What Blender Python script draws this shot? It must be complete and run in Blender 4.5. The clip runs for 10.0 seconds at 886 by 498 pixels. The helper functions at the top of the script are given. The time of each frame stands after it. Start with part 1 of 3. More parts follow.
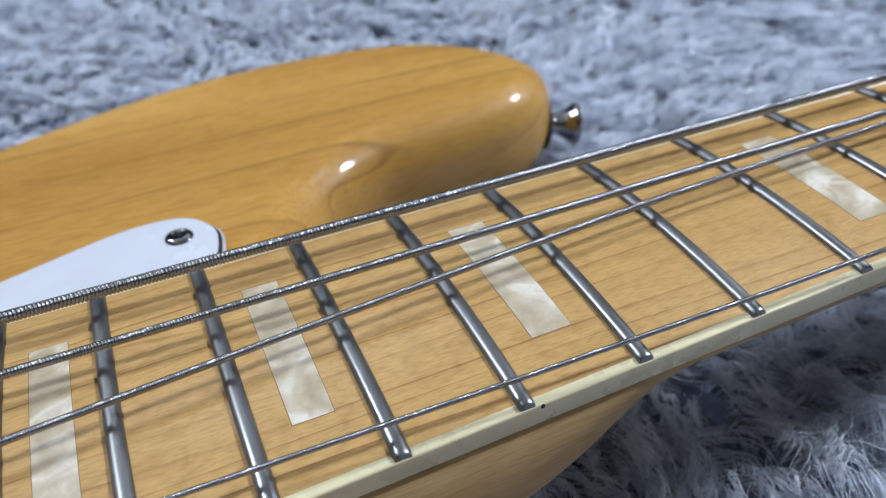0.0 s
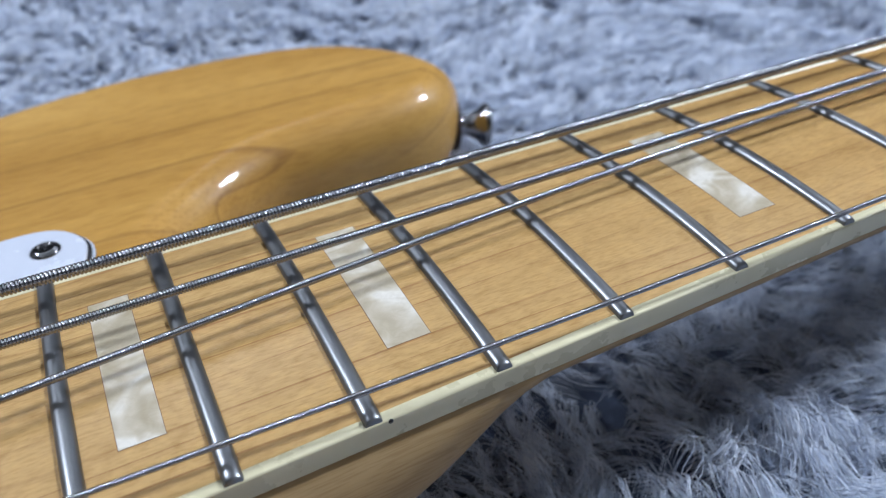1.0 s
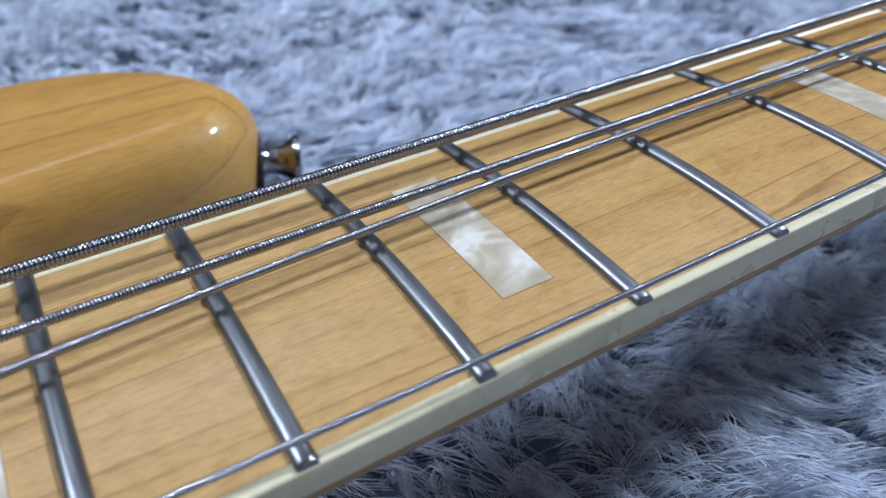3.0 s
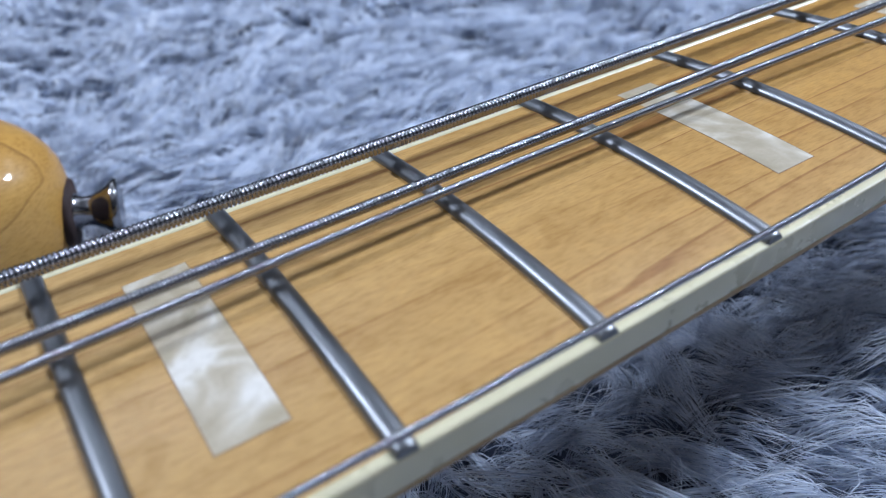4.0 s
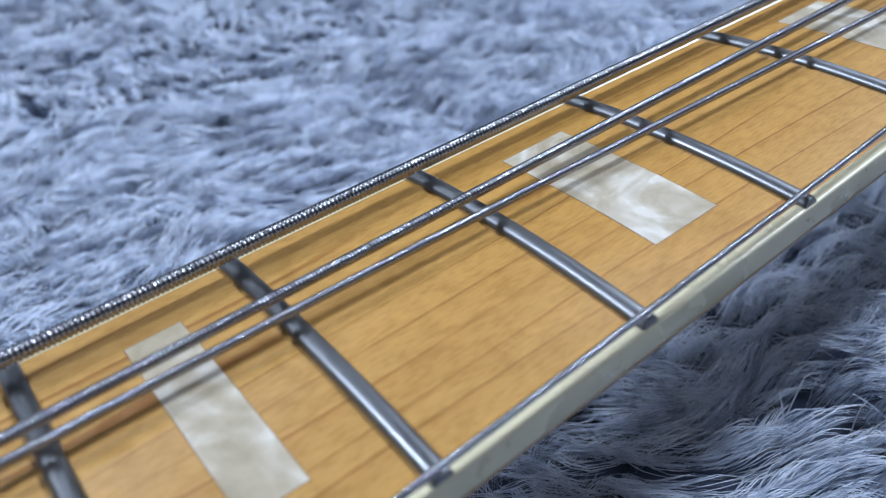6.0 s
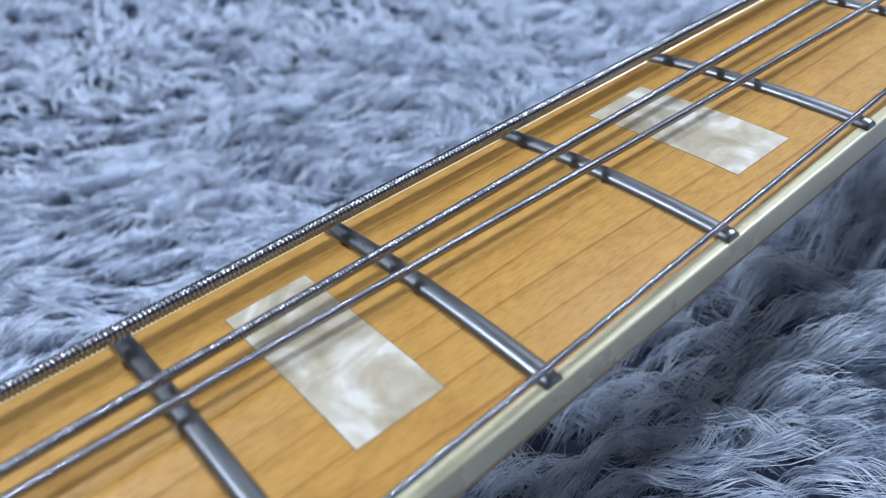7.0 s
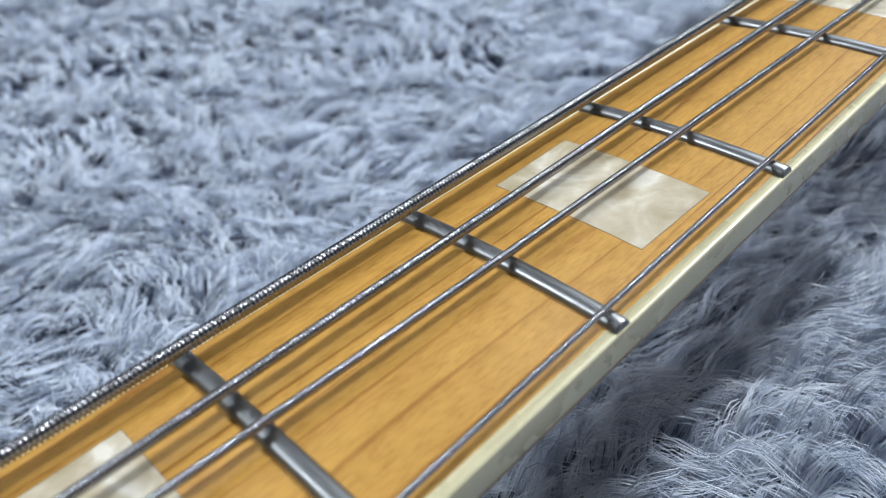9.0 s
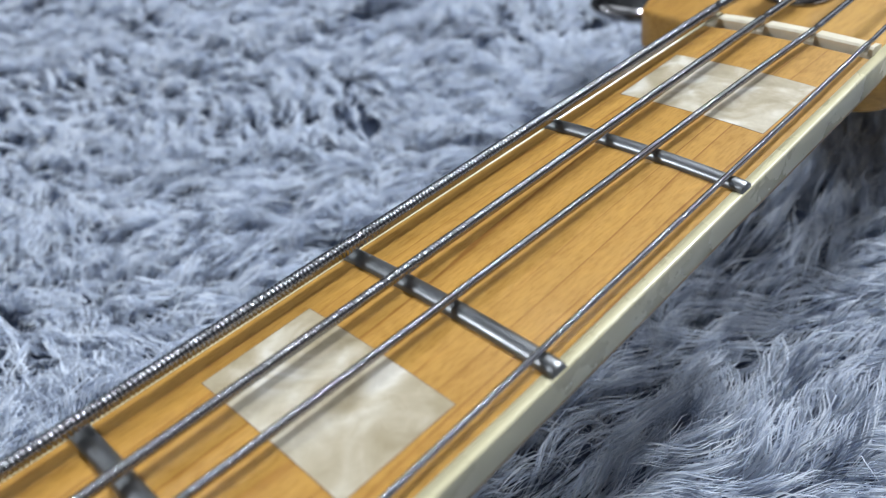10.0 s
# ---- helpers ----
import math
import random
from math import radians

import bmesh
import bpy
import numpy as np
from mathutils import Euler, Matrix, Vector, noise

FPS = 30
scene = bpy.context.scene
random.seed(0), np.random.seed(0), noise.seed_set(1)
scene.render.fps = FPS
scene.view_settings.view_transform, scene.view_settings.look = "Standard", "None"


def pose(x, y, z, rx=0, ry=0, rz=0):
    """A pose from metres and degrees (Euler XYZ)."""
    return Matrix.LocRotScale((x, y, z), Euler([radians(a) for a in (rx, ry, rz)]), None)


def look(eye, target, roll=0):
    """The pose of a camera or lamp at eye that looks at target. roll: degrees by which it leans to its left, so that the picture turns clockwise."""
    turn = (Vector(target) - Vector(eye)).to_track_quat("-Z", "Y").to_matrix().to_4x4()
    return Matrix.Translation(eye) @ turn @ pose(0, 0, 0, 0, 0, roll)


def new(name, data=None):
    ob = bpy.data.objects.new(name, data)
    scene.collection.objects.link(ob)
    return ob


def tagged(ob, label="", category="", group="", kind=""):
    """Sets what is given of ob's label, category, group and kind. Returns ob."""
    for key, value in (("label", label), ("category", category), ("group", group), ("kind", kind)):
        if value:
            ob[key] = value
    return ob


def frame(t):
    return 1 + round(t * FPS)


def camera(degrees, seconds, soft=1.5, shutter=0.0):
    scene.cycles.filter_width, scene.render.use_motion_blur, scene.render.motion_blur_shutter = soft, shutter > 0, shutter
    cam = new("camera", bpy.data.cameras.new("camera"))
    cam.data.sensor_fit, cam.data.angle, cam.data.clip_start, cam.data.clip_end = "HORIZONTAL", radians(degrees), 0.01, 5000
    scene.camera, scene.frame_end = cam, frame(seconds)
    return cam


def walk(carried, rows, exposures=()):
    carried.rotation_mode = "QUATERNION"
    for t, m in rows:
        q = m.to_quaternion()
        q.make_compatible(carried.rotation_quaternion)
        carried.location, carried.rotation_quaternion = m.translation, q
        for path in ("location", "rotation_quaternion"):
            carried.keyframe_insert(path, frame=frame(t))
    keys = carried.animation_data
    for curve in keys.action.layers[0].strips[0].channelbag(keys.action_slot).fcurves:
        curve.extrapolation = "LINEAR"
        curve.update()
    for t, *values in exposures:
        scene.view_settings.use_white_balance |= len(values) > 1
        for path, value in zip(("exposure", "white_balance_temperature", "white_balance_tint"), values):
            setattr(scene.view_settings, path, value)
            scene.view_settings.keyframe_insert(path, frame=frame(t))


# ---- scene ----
# ---- camera ----
cam = camera(57.01, 10.0, soft=1.0)
PATH = [
    (0.0, (-0.5415, -0.1043, 0.0899), (-0.4828, 0.0461, -0.0282), -3.95),
    (0.5, (-0.5311, -0.1031, 0.0840), (-0.4680, 0.0456, -0.0340), -3.90),
    (1.0, (-0.5223, -0.1068, 0.0846), (-0.4564, 0.0412, -0.0328), -3.80),
    (1.5, (-0.5111, -0.0997, 0.0782), (-0.4429, 0.0477, -0.0385), -3.70),
    (2.0, (-0.5016, -0.0958, 0.0765), (-0.4313, 0.0508, -0.0399), -3.74),
    (3.3, (-0.4561, -0.0851, 0.0656), (-0.3782, 0.0576, -0.0509), -4.03),
    (3.5, (-0.4466, -0.0811, 0.0633), (-0.3678, 0.0606, -0.0538), -4.24),
    (4.0, (-0.4287, -0.0761, 0.0614), (-0.3470, 0.0630, -0.0568), -4.67),
    (4.5, (-0.4133, -0.0744, 0.0628), (-0.3290, 0.0623, -0.0564), -5.09),
    (5.0, (-0.3924, -0.0735, 0.0638), (-0.3060, 0.0611, -0.0562), -5.52),
    (5.5, (-0.3684, -0.0700, 0.0629), (-0.2803, 0.0631, -0.0576), -6.14),
    (5.7, (-0.3596, -0.0695, 0.0643), (-0.2710, 0.0631, -0.0564), -6.35),
    (6.8, (-0.3091, -0.0718, 0.0683), (-0.2175, 0.0582, -0.0530), -7.79),
    (7.0, (-0.2994, -0.0707, 0.0691), (-0.2069, 0.0590, -0.0518), -7.94),
    (7.5, (-0.2785, -0.0706, 0.0755), (-0.1839, 0.0580, -0.0449), -8.22),
    (8.0, (-0.2563, -0.0686, 0.0745), (-0.1598, 0.0587, -0.0458), -8.40),
    (8.5, (-0.2274, -0.0663, 0.0707), (-0.1288, 0.0596, -0.0495), -8.48),
    (9.0, (-0.2005, -0.0663, 0.0710), (-0.1005, 0.0584, -0.0492), -8.76),
    (9.5, (-0.1735, -0.0663, 0.0720), (-0.0725, 0.0571, -0.0487), -9.14),
    (10.0, (-0.1459, -0.0651, 0.0699), (-0.0440, 0.0581, -0.0502), -9.46),
]
cam.data.dof.use_dof = True
cam.data.dof.focus_distance = 0.130
cam.data.dof.aperture_fstop = 20.0
# the clip's camera drifts to a bluer picture in the middle and a warmer one at the end
BALANCE = [(0.0, 0.08, 6200, 14), (1.0, 0.10, 5910, 15), (2.0, 0.10, 5740, 16), (3.5, 0.06, 5600, 16), (4.5, 0.03, 5640, 17), (5.5, 0.0, 5600, 16), (7.0, 0.05, 5700, 14), (8.0, 0.09, 6250, 13), (9.0, 0.09, 6450, 11), (10.0, 0.02, 6400, 12)]
walk(cam, [(t, look(eye, target, roll)) for t, eye, target, roll in PATH], BALANCE)

# ---- light: a closed white room with unseen ceiling lights and added fill ----
world = bpy.data.worlds.new("world")
scene.world = world
world.use_nodes = True
world.node_tree.nodes["Background"].inputs[0].default_value = (0.55, 0.62, 0.75, 1)
world.node_tree.nodes["Background"].inputs[1].default_value = 0.05

FLOOR_Z = -0.076
CEIL_Z = 2.8


def area_light(at, sx, sy, watts, colour):
    data = bpy.data.lights.new("lamp", "AREA")
    data.shape, data.size, data.size_y = "RECTANGLE", sx, sy
    data.energy, data.color = watts, colour
    ob = new("lamp", data)
    ob.matrix_world = at
    return ob


# hanging flat lights, some with twin tubes that shine down, all with a glow up against the ceiling: x, y, length, width, watts down, watts up
# first and third inferred from reflections; the others are unseen, added as fill
LIGHTS = [(2.15, -0.08, 0.44, 0.50, 176, 2), (-1.80, -0.25, 0.50, 0.50, 0, 6), (-0.25, 2.80, 1.40, 0.60, 0, 22),
          (2.10, 1.35, 0.60, 0.50, 0, 14), (-2.05, 1.45, 0.60, 0.50, 60, 10)]
LAMP_Z = 2.33
for lx, ly, lsx, lsy, w_down, w_up in LIGHTS:
    if w_down:
        for side in (-0.13, 0.13):
            area_light(pose(lx, ly + side, LAMP_Z - 0.032), lsx, 0.18, w_down / 2, (0.87, 0.945, 1.0))
    area_light(pose(lx, ly, LAMP_Z + 0.032, 180), lsx, lsy, w_up, (0.87, 0.945, 1.0))

# added fill from behind the camera, built as a low window with no known source
FILL_WINDOW = (-0.75, 0.95, 0.15, 0.85)
area_light(pose((FILL_WINDOW[0] + FILL_WINDOW[1]) / 2, -1.985, (FILL_WINDOW[2] + FILL_WINDOW[3]) / 2, 90, 0, 0), FILL_WINDOW[1] - FILL_WINDOW[0] - 0.1, FILL_WINDOW[3] - FILL_WINDOW[2] - 0.1, 2.8, (1.0, 0.98, 0.94))


# ---- materials ----
def material(name):
    m = bpy.data.materials.new(name)
    m.use_nodes = True
    return m, m.node_tree.nodes, m.node_tree.links, m.node_tree.nodes["Principled BSDF"]


def node(nodes, kind, **values):
    n = nodes.new(kind)
    for k, v in values.items():
        n.inputs[k].default_value = v
    return n


def ramp(nodes, links, source, stops):
    n = nodes.new("ShaderNodeValToRGB")
    el = n.color_ramp.elements
    while len(el) < len(stops):
        el.new(0.5)
    for e, (p, c) in zip(el, stops):
        e.position = p
        e.color = (*c, 1)
    links.new(source, n.inputs[0])
    return n


def coords(nodes, links, scale, rot=(0, 0, 0)):
    tc = nodes.new("ShaderNodeTexCoord")
    mp = nodes.new("ShaderNodeMapping")
    mp.inputs["Scale"].default_value = scale
    mp.inputs["Rotation"].default_value = [radians(a) for a in rot]
    links.new(tc.outputs["Object"], mp.inputs["Vector"])
    return mp.outputs["Vector"]


def mix(nodes, links, a, b, fac, blend="MIX"):
    n = nodes.new("ShaderNodeMix")
    n.data_type, n.blend_type = "RGBA", blend
    for src, idx in ((fac, 0), (a, 6), (b, 7)):
        if isinstance(src, (int, float)):
            n.inputs[idx].default_value = src
        elif isinstance(src, tuple):
            n.inputs[idx].default_value = (*src, 1)
        else:
            links.new(src, n.inputs[idx])
    return n.outputs[2]


def bump(nodes, links, bsdf, height, strength, distance):
    b = nodes.new("ShaderNodeBump")
    b.inputs["Strength"].default_value = strength
    b.inputs["Distance"].default_value = distance
    links.new(height, b.inputs["Height"])
    links.new(b.outputs[0], bsdf.inputs["Normal"])


def wood(name, dark, mid, light, line, rough, coat, line_amount=0.6, stretch=1.0, deep=1.0, amber=0.0, coat_rough=0.05, tilt=0, fleck_x=150, fleck_amt=0.8, figure=0.0):
    """Long grain along x: broad bands, fine growth lines, short pore flecks and a satin or glossy finish."""
    m, nodes, links, bsdf = material(name)
    v = coords(nodes, links, (3.0, 42 * stretch, 42 * stretch * deep), (0, 0, 2.0))
    broad = node(nodes, "ShaderNodeTexNoise", Scale=1.0, Detail=3.0, Roughness=0.55, Distortion=0.6)
    links.new(v, broad.inputs["Vector"])
    base = ramp(nodes, links, broad.outputs[0], [(0.28, dark), (0.5, mid), (0.74, light)])
    lines = nodes.new("ShaderNodeTexWave")
    lines.wave_type, lines.bands_direction, lines.wave_profile = "BANDS", "Y", "SAW"
    for key, val in (("Scale", 48.0 * stretch), ("Distortion", 7.0), ("Detail", 1.5), ("Detail Scale", 2.2), ("Detail Roughness", 0.45)):
        lines.inputs[key].default_value = val
    links.new(coords(nodes, links, (0.05, 1, deep), (tilt, 0, 1.2)), lines.inputs["Vector"])
    lr = ramp(nodes, links, lines.outputs[1], [(0.0, (0, 0, 0)), (0.62, (0, 0, 0)), (0.90, (0.22, 0.22, 0.22)), (0.95, (1, 1, 1)), (0.985, (0.9, 0.9, 0.9)), (1.0, (0, 0, 0))])
    gate = node(nodes, "ShaderNodeTexNoise", Scale=1.0, Detail=2.0, Roughness=0.5)
    links.new(coords(nodes, links, (14, 70 * stretch, 70 * stretch * deep)), gate.inputs["Vector"])
    gr = ramp(nodes, links, gate.outputs[0], [(0.34, (0.15, 0.15, 0.15)), (0.55, (1, 1, 1))])
    gated = mix(nodes, links, lr.outputs[0], gr.outputs[0], 1.0, "MULTIPLY")
    scaled = nodes.new("ShaderNodeMath")
    scaled.operation = "MULTIPLY"
    links.new(gated, scaled.inputs[0])
    scaled.inputs[1].default_value = line_amount
    c1 = mix(nodes, links, base.outputs[0], line, scaled.outputs[0])
    v3 = coords(nodes, links, (fleck_x, 1900 * stretch, 1900))
    fleck = node(nodes, "ShaderNodeTexNoise", Scale=1.0, Detail=2.0, Roughness=0.6)
    links.new(v3, fleck.inputs["Vector"])
    fr = ramp(nodes, links, fleck.outputs[0], [(0.34, (0.81, 0.76, 0.69)), (0.54, (1, 1, 1)), (0.66, (1.02, 1.02, 1.02)), (0.74, (1.16, 1.16, 1.14))])
    c2 = mix(nodes, links, c1, fr.outputs[0], fleck_amt, "MULTIPLY")
    if figure:
        curl = node(nodes, "ShaderNodeTexNoise", Scale=1.0, Detail=3.0, Roughness=0.6, Distortion=1.2)
        links.new(coords(nodes, links, (130, 210, 100), (0, 0, 14)), curl.inputs["Vector"])
        shade = ramp(nodes, links, curl.outputs[0], [(0.32, (0.86, 0.82, 0.74)), (0.5, (1, 1, 1)), (0.68, (1.10, 1.09, 1.06))])
        c2 = mix(nodes, links, c2, shade.outputs[0], figure, "MULTIPLY")
    # sheen put into the colour: paler at the body end, more orange towards the nut
    if amber:
        sep = nodes.new("ShaderNodeSeparateXYZ")
        links.new(coords(nodes, links, (1, 1, 1)), sep.inputs[0])
        shift = nodes.new("ShaderNodeMapRange")
        shift.inputs["From Min"].default_value, shift.inputs["From Max"].default_value = -0.43, -0.28
        links.new(sep.outputs[0], shift.inputs["Value"])
        sheen_tint = ramp(nodes, links, shift.outputs[0], [(0.0, (1, 1, 1)), (1.0, (1.0, 1 - 0.13 * amber, 1 - 0.46 * amber))])
        c2 = mix(nodes, links, c2, sheen_tint.outputs[0], 1.0, "MULTIPLY")
    links.new(c2, bsdf.inputs["Base Color"])
    rr = ramp(nodes, links, broad.outputs[0], [(0.2, (rough * 0.85,) * 3), (0.8, (rough * 1.15,) * 3)])
    links.new(rr.outputs[0], bsdf.inputs["Roughness"])
    bsdf.inputs["Coat Weight"].default_value = coat
    bsdf.inputs["Coat Roughness"].default_value = coat_rough
    bsdf.inputs["Specular IOR Level"].default_value = 0.15
    bump(nodes, links, bsdf, fleck.outputs[0], 0.12, 0.0001)
    return m


BODY_WOOD = wood("amber_lacquered_wood", (0.38, 0.190, 0.034), (0.50, 0.275, 0.060), (0.62, 0.365, 0.098), (0.20, 0.09, 0.02), 0.45, 0.48, 0.60, 0.5, 1.0, 0.0, 0.035, 52)
NECK_WOOD = wood("satin_maple", (0.37, 0.245, 0.11), (0.43, 0.295, 0.14), (0.49, 0.345, 0.17), (0.28, 0.16, 0.07), 0.42, 0.15, 0.45)
BOARD_WOOD = wood("maple_fingerboard_wood", (0.472, 0.290, 0.106), (0.497, 0.312, 0.118), (0.53, 0.342, 0.136), (0.25, 0.11, 0.035), 0.38, 0.40, 0.75, 1.25, 1.0, 1.0, 0.20, 0, 420, 0.75, 0.8)


def plain(name, colour, rough, metal=0.0, coat=0.0, spread=0.1, scale=60.0, bumps=0.0):
    m, nodes, links, bsdf = material(name)
    n1 = node(nodes, "ShaderNodeTexNoise", Scale=scale, Detail=5.0, Roughness=0.6)
    links.new(coords(nodes, links, (1, 1, 1)), n1.inputs["Vector"])
    lo, hi = tuple(c * (1 - spread) for c in colour), tuple(min(1, c * (1 + spread)) for c in colour)
    links.new(ramp(nodes, links, n1.outputs[0], [(0.3, lo), (0.7, hi)]).outputs[0], bsdf.inputs["Base Color"])
    links.new(ramp(nodes, links, n1.outputs[0], [(0.3, (rough * 0.8,) * 3), (0.7, (rough * 1.25,) * 3)]).outputs[0], bsdf.inputs["Roughness"])
    bsdf.inputs["Metallic"].default_value = metal
    bsdf.inputs["Coat Weight"].default_value = coat
    if bumps:
        bump(nodes, links, bsdf, n1.outputs[0], bumps, 0.0002)
    return m


def pearl():
    m, nodes, links, bsdf = material("pearloid")
    v = coords(nodes, links, (1, 1, 1))
    warp = node(nodes, "ShaderNodeTexNoise", Scale=110.0, Detail=2.0, Roughness=0.5, Distortion=1.2)
    links.new(v, warp.inputs["Vector"])
    vor = node(nodes, "ShaderNodeTexVoronoi", Scale=150.0)
    vor.feature = "SMOOTH_F1"
    moved = mix(nodes, links, v, warp.outputs[1], 0.006, "ADD")
    links.new(moved, vor.inputs["Vector"])
    fine = node(nodes, "ShaderNodeTexNoise", Scale=420.0, Detail=3.0, Roughness=0.55, Distortion=2.0)
    links.new(v, fine.inputs["Vector"])
    a = ramp(nodes, links, warp.outputs[0], [(0.30, (0.38, 0.315, 0.20)), (0.46, (0.47, 0.40, 0.28)), (0.56, (0.57, 0.51, 0.39)), (0.66, (0.72, 0.675, 0.585))])
    b = ramp(nodes, links, fine.outputs[0], [(0.35, (0.80, 0.78, 0.74)), (0.65, (1.0, 1.0, 1.0))])
    links.new(mix(nodes, links, a.outputs[0], b.outputs[0], 0.45, "MULTIPLY"), bsdf.inputs["Base Color"])
    bsdf.inputs["Roughness"].default_value = 0.38
    bsdf.inputs["Coat Weight"].default_value = 0.12
    bsdf.inputs["Coat Roughness"].default_value = 0.15
    return m


PEARL = pearl()
BINDING = plain("cream_binding_plastic", (0.68, 0.62, 0.40), 0.28, 0.0, 0.12, 0.06, 90.0)
FRET = plain("nickel_silver", (0.235, 0.24, 0.245), 0.36, 1.0, 0.0, 0.04, 60.0)
STRING = plain("nickel_string_wire", (0.33, 0.33, 0.345), 0.17, 1.0, 0.0, 0.05, 15.0)
CHROME = plain("chrome", (0.30, 0.29, 0.29), 0.10, 1.0, 0.0, 0.05, 200.0)
BONE = plain("white_nut_plastic", (0.74, 0.67, 0.52), 0.35, 0.0, 0.0, 0.05, 200.0)
GUARD = plain("white_guard_plastic", (0.58, 0.61, 0.68), 0.25, 0.0, 0.2, 0.03, 40.0)
GUARD_BLACK = plain("black_guard_core", (0.012, 0.012, 0.014), 0.35)
FELT = plain("dark_felt_washer", (0.03, 0.015, 0.012), 0.8)
WALL_PAINT = plain("grey_wall_paint", (0.075, 0.078, 0.083), 0.7, 0.0, 0.0, 0.03, 3.0, 0.1)
CEIL_PAINT = plain("white_ceiling_paint", (0.80, 0.81, 0.82), 0.8, 0.0, 0.0, 0.02, 3.0, 0.1)
FLOOR_MAT = plain("grey_floor", (0.22, 0.22, 0.23), 0.6, 0.0, 0.0, 0.15, 6.0)
HOUSING = plain("white_lamp_housing", (0.75, 0.75, 0.75), 0.5)
SEAM = plain("brown_glue_seam", (0.20, 0.105, 0.045), 0.5)
GLASS, glass_nodes, glass_links, glass_bsdf = material("window_glass")
glass_bsdf.inputs["Transmission Weight"].default_value = 1.0
glass_bsdf.inputs["Roughness"].default_value = 0.02
DOT = plain("black_side_dot", (0.01, 0.01, 0.01), 0.4)


def fur(name, shades):
    m, nodes, links, bsdf = material(name)
    geo = nodes.new("ShaderNodeNewGeometry")
    c = ramp(nodes, links, geo.outputs["Random Per Island"], shades)
    # noise darkens the fur colour in patches for the shaded gaps between locks
    gap_shade = node(nodes, "ShaderNodeTexNoise", Scale=1.0, Detail=2.0, Roughness=0.5, Distortion=0.8)
    links.new(coords(nodes, links, (110, 260, 40), (0, 0, 28)), gap_shade.inputs["Vector"])
    pr = ramp(nodes, links, gap_shade.outputs[0], [(0.33, (0.46, 0.50, 0.58)), (0.52, (1.0, 1.0, 1.0))])
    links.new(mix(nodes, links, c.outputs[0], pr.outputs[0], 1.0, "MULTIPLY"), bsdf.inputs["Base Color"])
    bsdf.inputs["Roughness"].default_value = 0.55
    bsdf.inputs["Specular IOR Level"].default_value = 0.35
    bsdf.inputs["Sheen Weight"].default_value = 1.0
    through_light = nodes.new("ShaderNodeBsdfTranslucent")
    links.new(bsdf.inputs["Base Color"].links[0].from_socket, through_light.inputs["Color"])
    both = nodes.new("ShaderNodeMixShader")
    both.inputs[0].default_value = 0.3
    links.new(bsdf.outputs[0], both.inputs[1])
    links.new(through_light.outputs[0], both.inputs[2])
    links.new(both.outputs[0], nodes["Material Output"].inputs["Surface"])
    return m


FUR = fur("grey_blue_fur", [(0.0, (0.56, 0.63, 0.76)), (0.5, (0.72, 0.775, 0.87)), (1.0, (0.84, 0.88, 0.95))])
# near-black backing colour stands for the deep shade between the locks
GAP_BACKING = plain("shade_dark_backing", (0.08, 0.10, 0.15), 0.9, 0.0, 0.0, 0.4, 240.0, 0.5)


# ---- mesh helpers ----
BASE = Matrix.Translation((-0.55, 0.0, -0.060))


def link(name, me, mat, parent=None, label="", smooth=True, top=False):
    me.materials.append(mat)
    if smooth:
        me.polygons.foreach_set("use_smooth", [True] * len(me.polygons))
    ob = new(name, me)
    if parent is not None:
        ob.parent = parent
        if parent.type == "EMPTY":
            ob.matrix_parent_inverse = parent.matrix_basis.inverted()
    if label:
        ob["label"] = label
    return ob


def part(name, bm, mat, parent=None, label="", smooth=True):
    me = bpy.data.meshes.new(name)
    bmesh.ops.recalc_face_normals(bm, faces=bm.faces)
    bm.to_mesh(me)
    bm.free()
    return link(name, me, mat, parent, label, smooth)


def array_mesh(name, verts, quads):
    me = bpy.data.meshes.new(name)
    me.vertices.add(len(verts))
    me.vertices.foreach_set("co", np.ascontiguousarray(verts, dtype=np.float32).ravel())
    me.loops.add(len(quads) * 4)
    me.loops.foreach_set("vertex_index", np.ascontiguousarray(quads, dtype=np.int32).ravel())
    me.polygons.add(len(quads))
    me.polygons.foreach_set("loop_start", np.arange(0, len(quads) * 4, 4, dtype=np.int32))
    me.update(calc_edges=True)
    return me


def thing(name, at, label, category, **more):
    ob = new(name)
    ob.empty_display_size = 0.02
    ob.matrix_basis = at
    return tagged(ob, label, category, **more)


def loft(bm, rings, close=True, caps=True):
    """Skin a list of rings (lists of points); close: each ring is a loop."""
    vs = [[bm.verts.new(p) for p in ring] for ring in rings]
    n = len(vs[0])
    for a, b in zip(vs, vs[1:]):
        for i in range(n if close else n - 1):
            j = (i + 1) % n
            bm.faces.new((a[i], a[j], b[j], b[i]))
    if caps:
        bm.faces.new(list(reversed(vs[0])))
        bm.faces.new(vs[-1])
    return vs


def lathe(profile, at, axis="z", n=24):
    """Turn (radius, height) pairs round an axis; at: matrix."""
    bm = bmesh.new()
    rings = []
    for r, h in profile:
        rings.append([at @ Vector((r * math.cos(2 * math.pi * k / n), r * math.sin(2 * math.pi * k / n), h)) for k in range(n)])
    loft(bm, rings)
    return bm


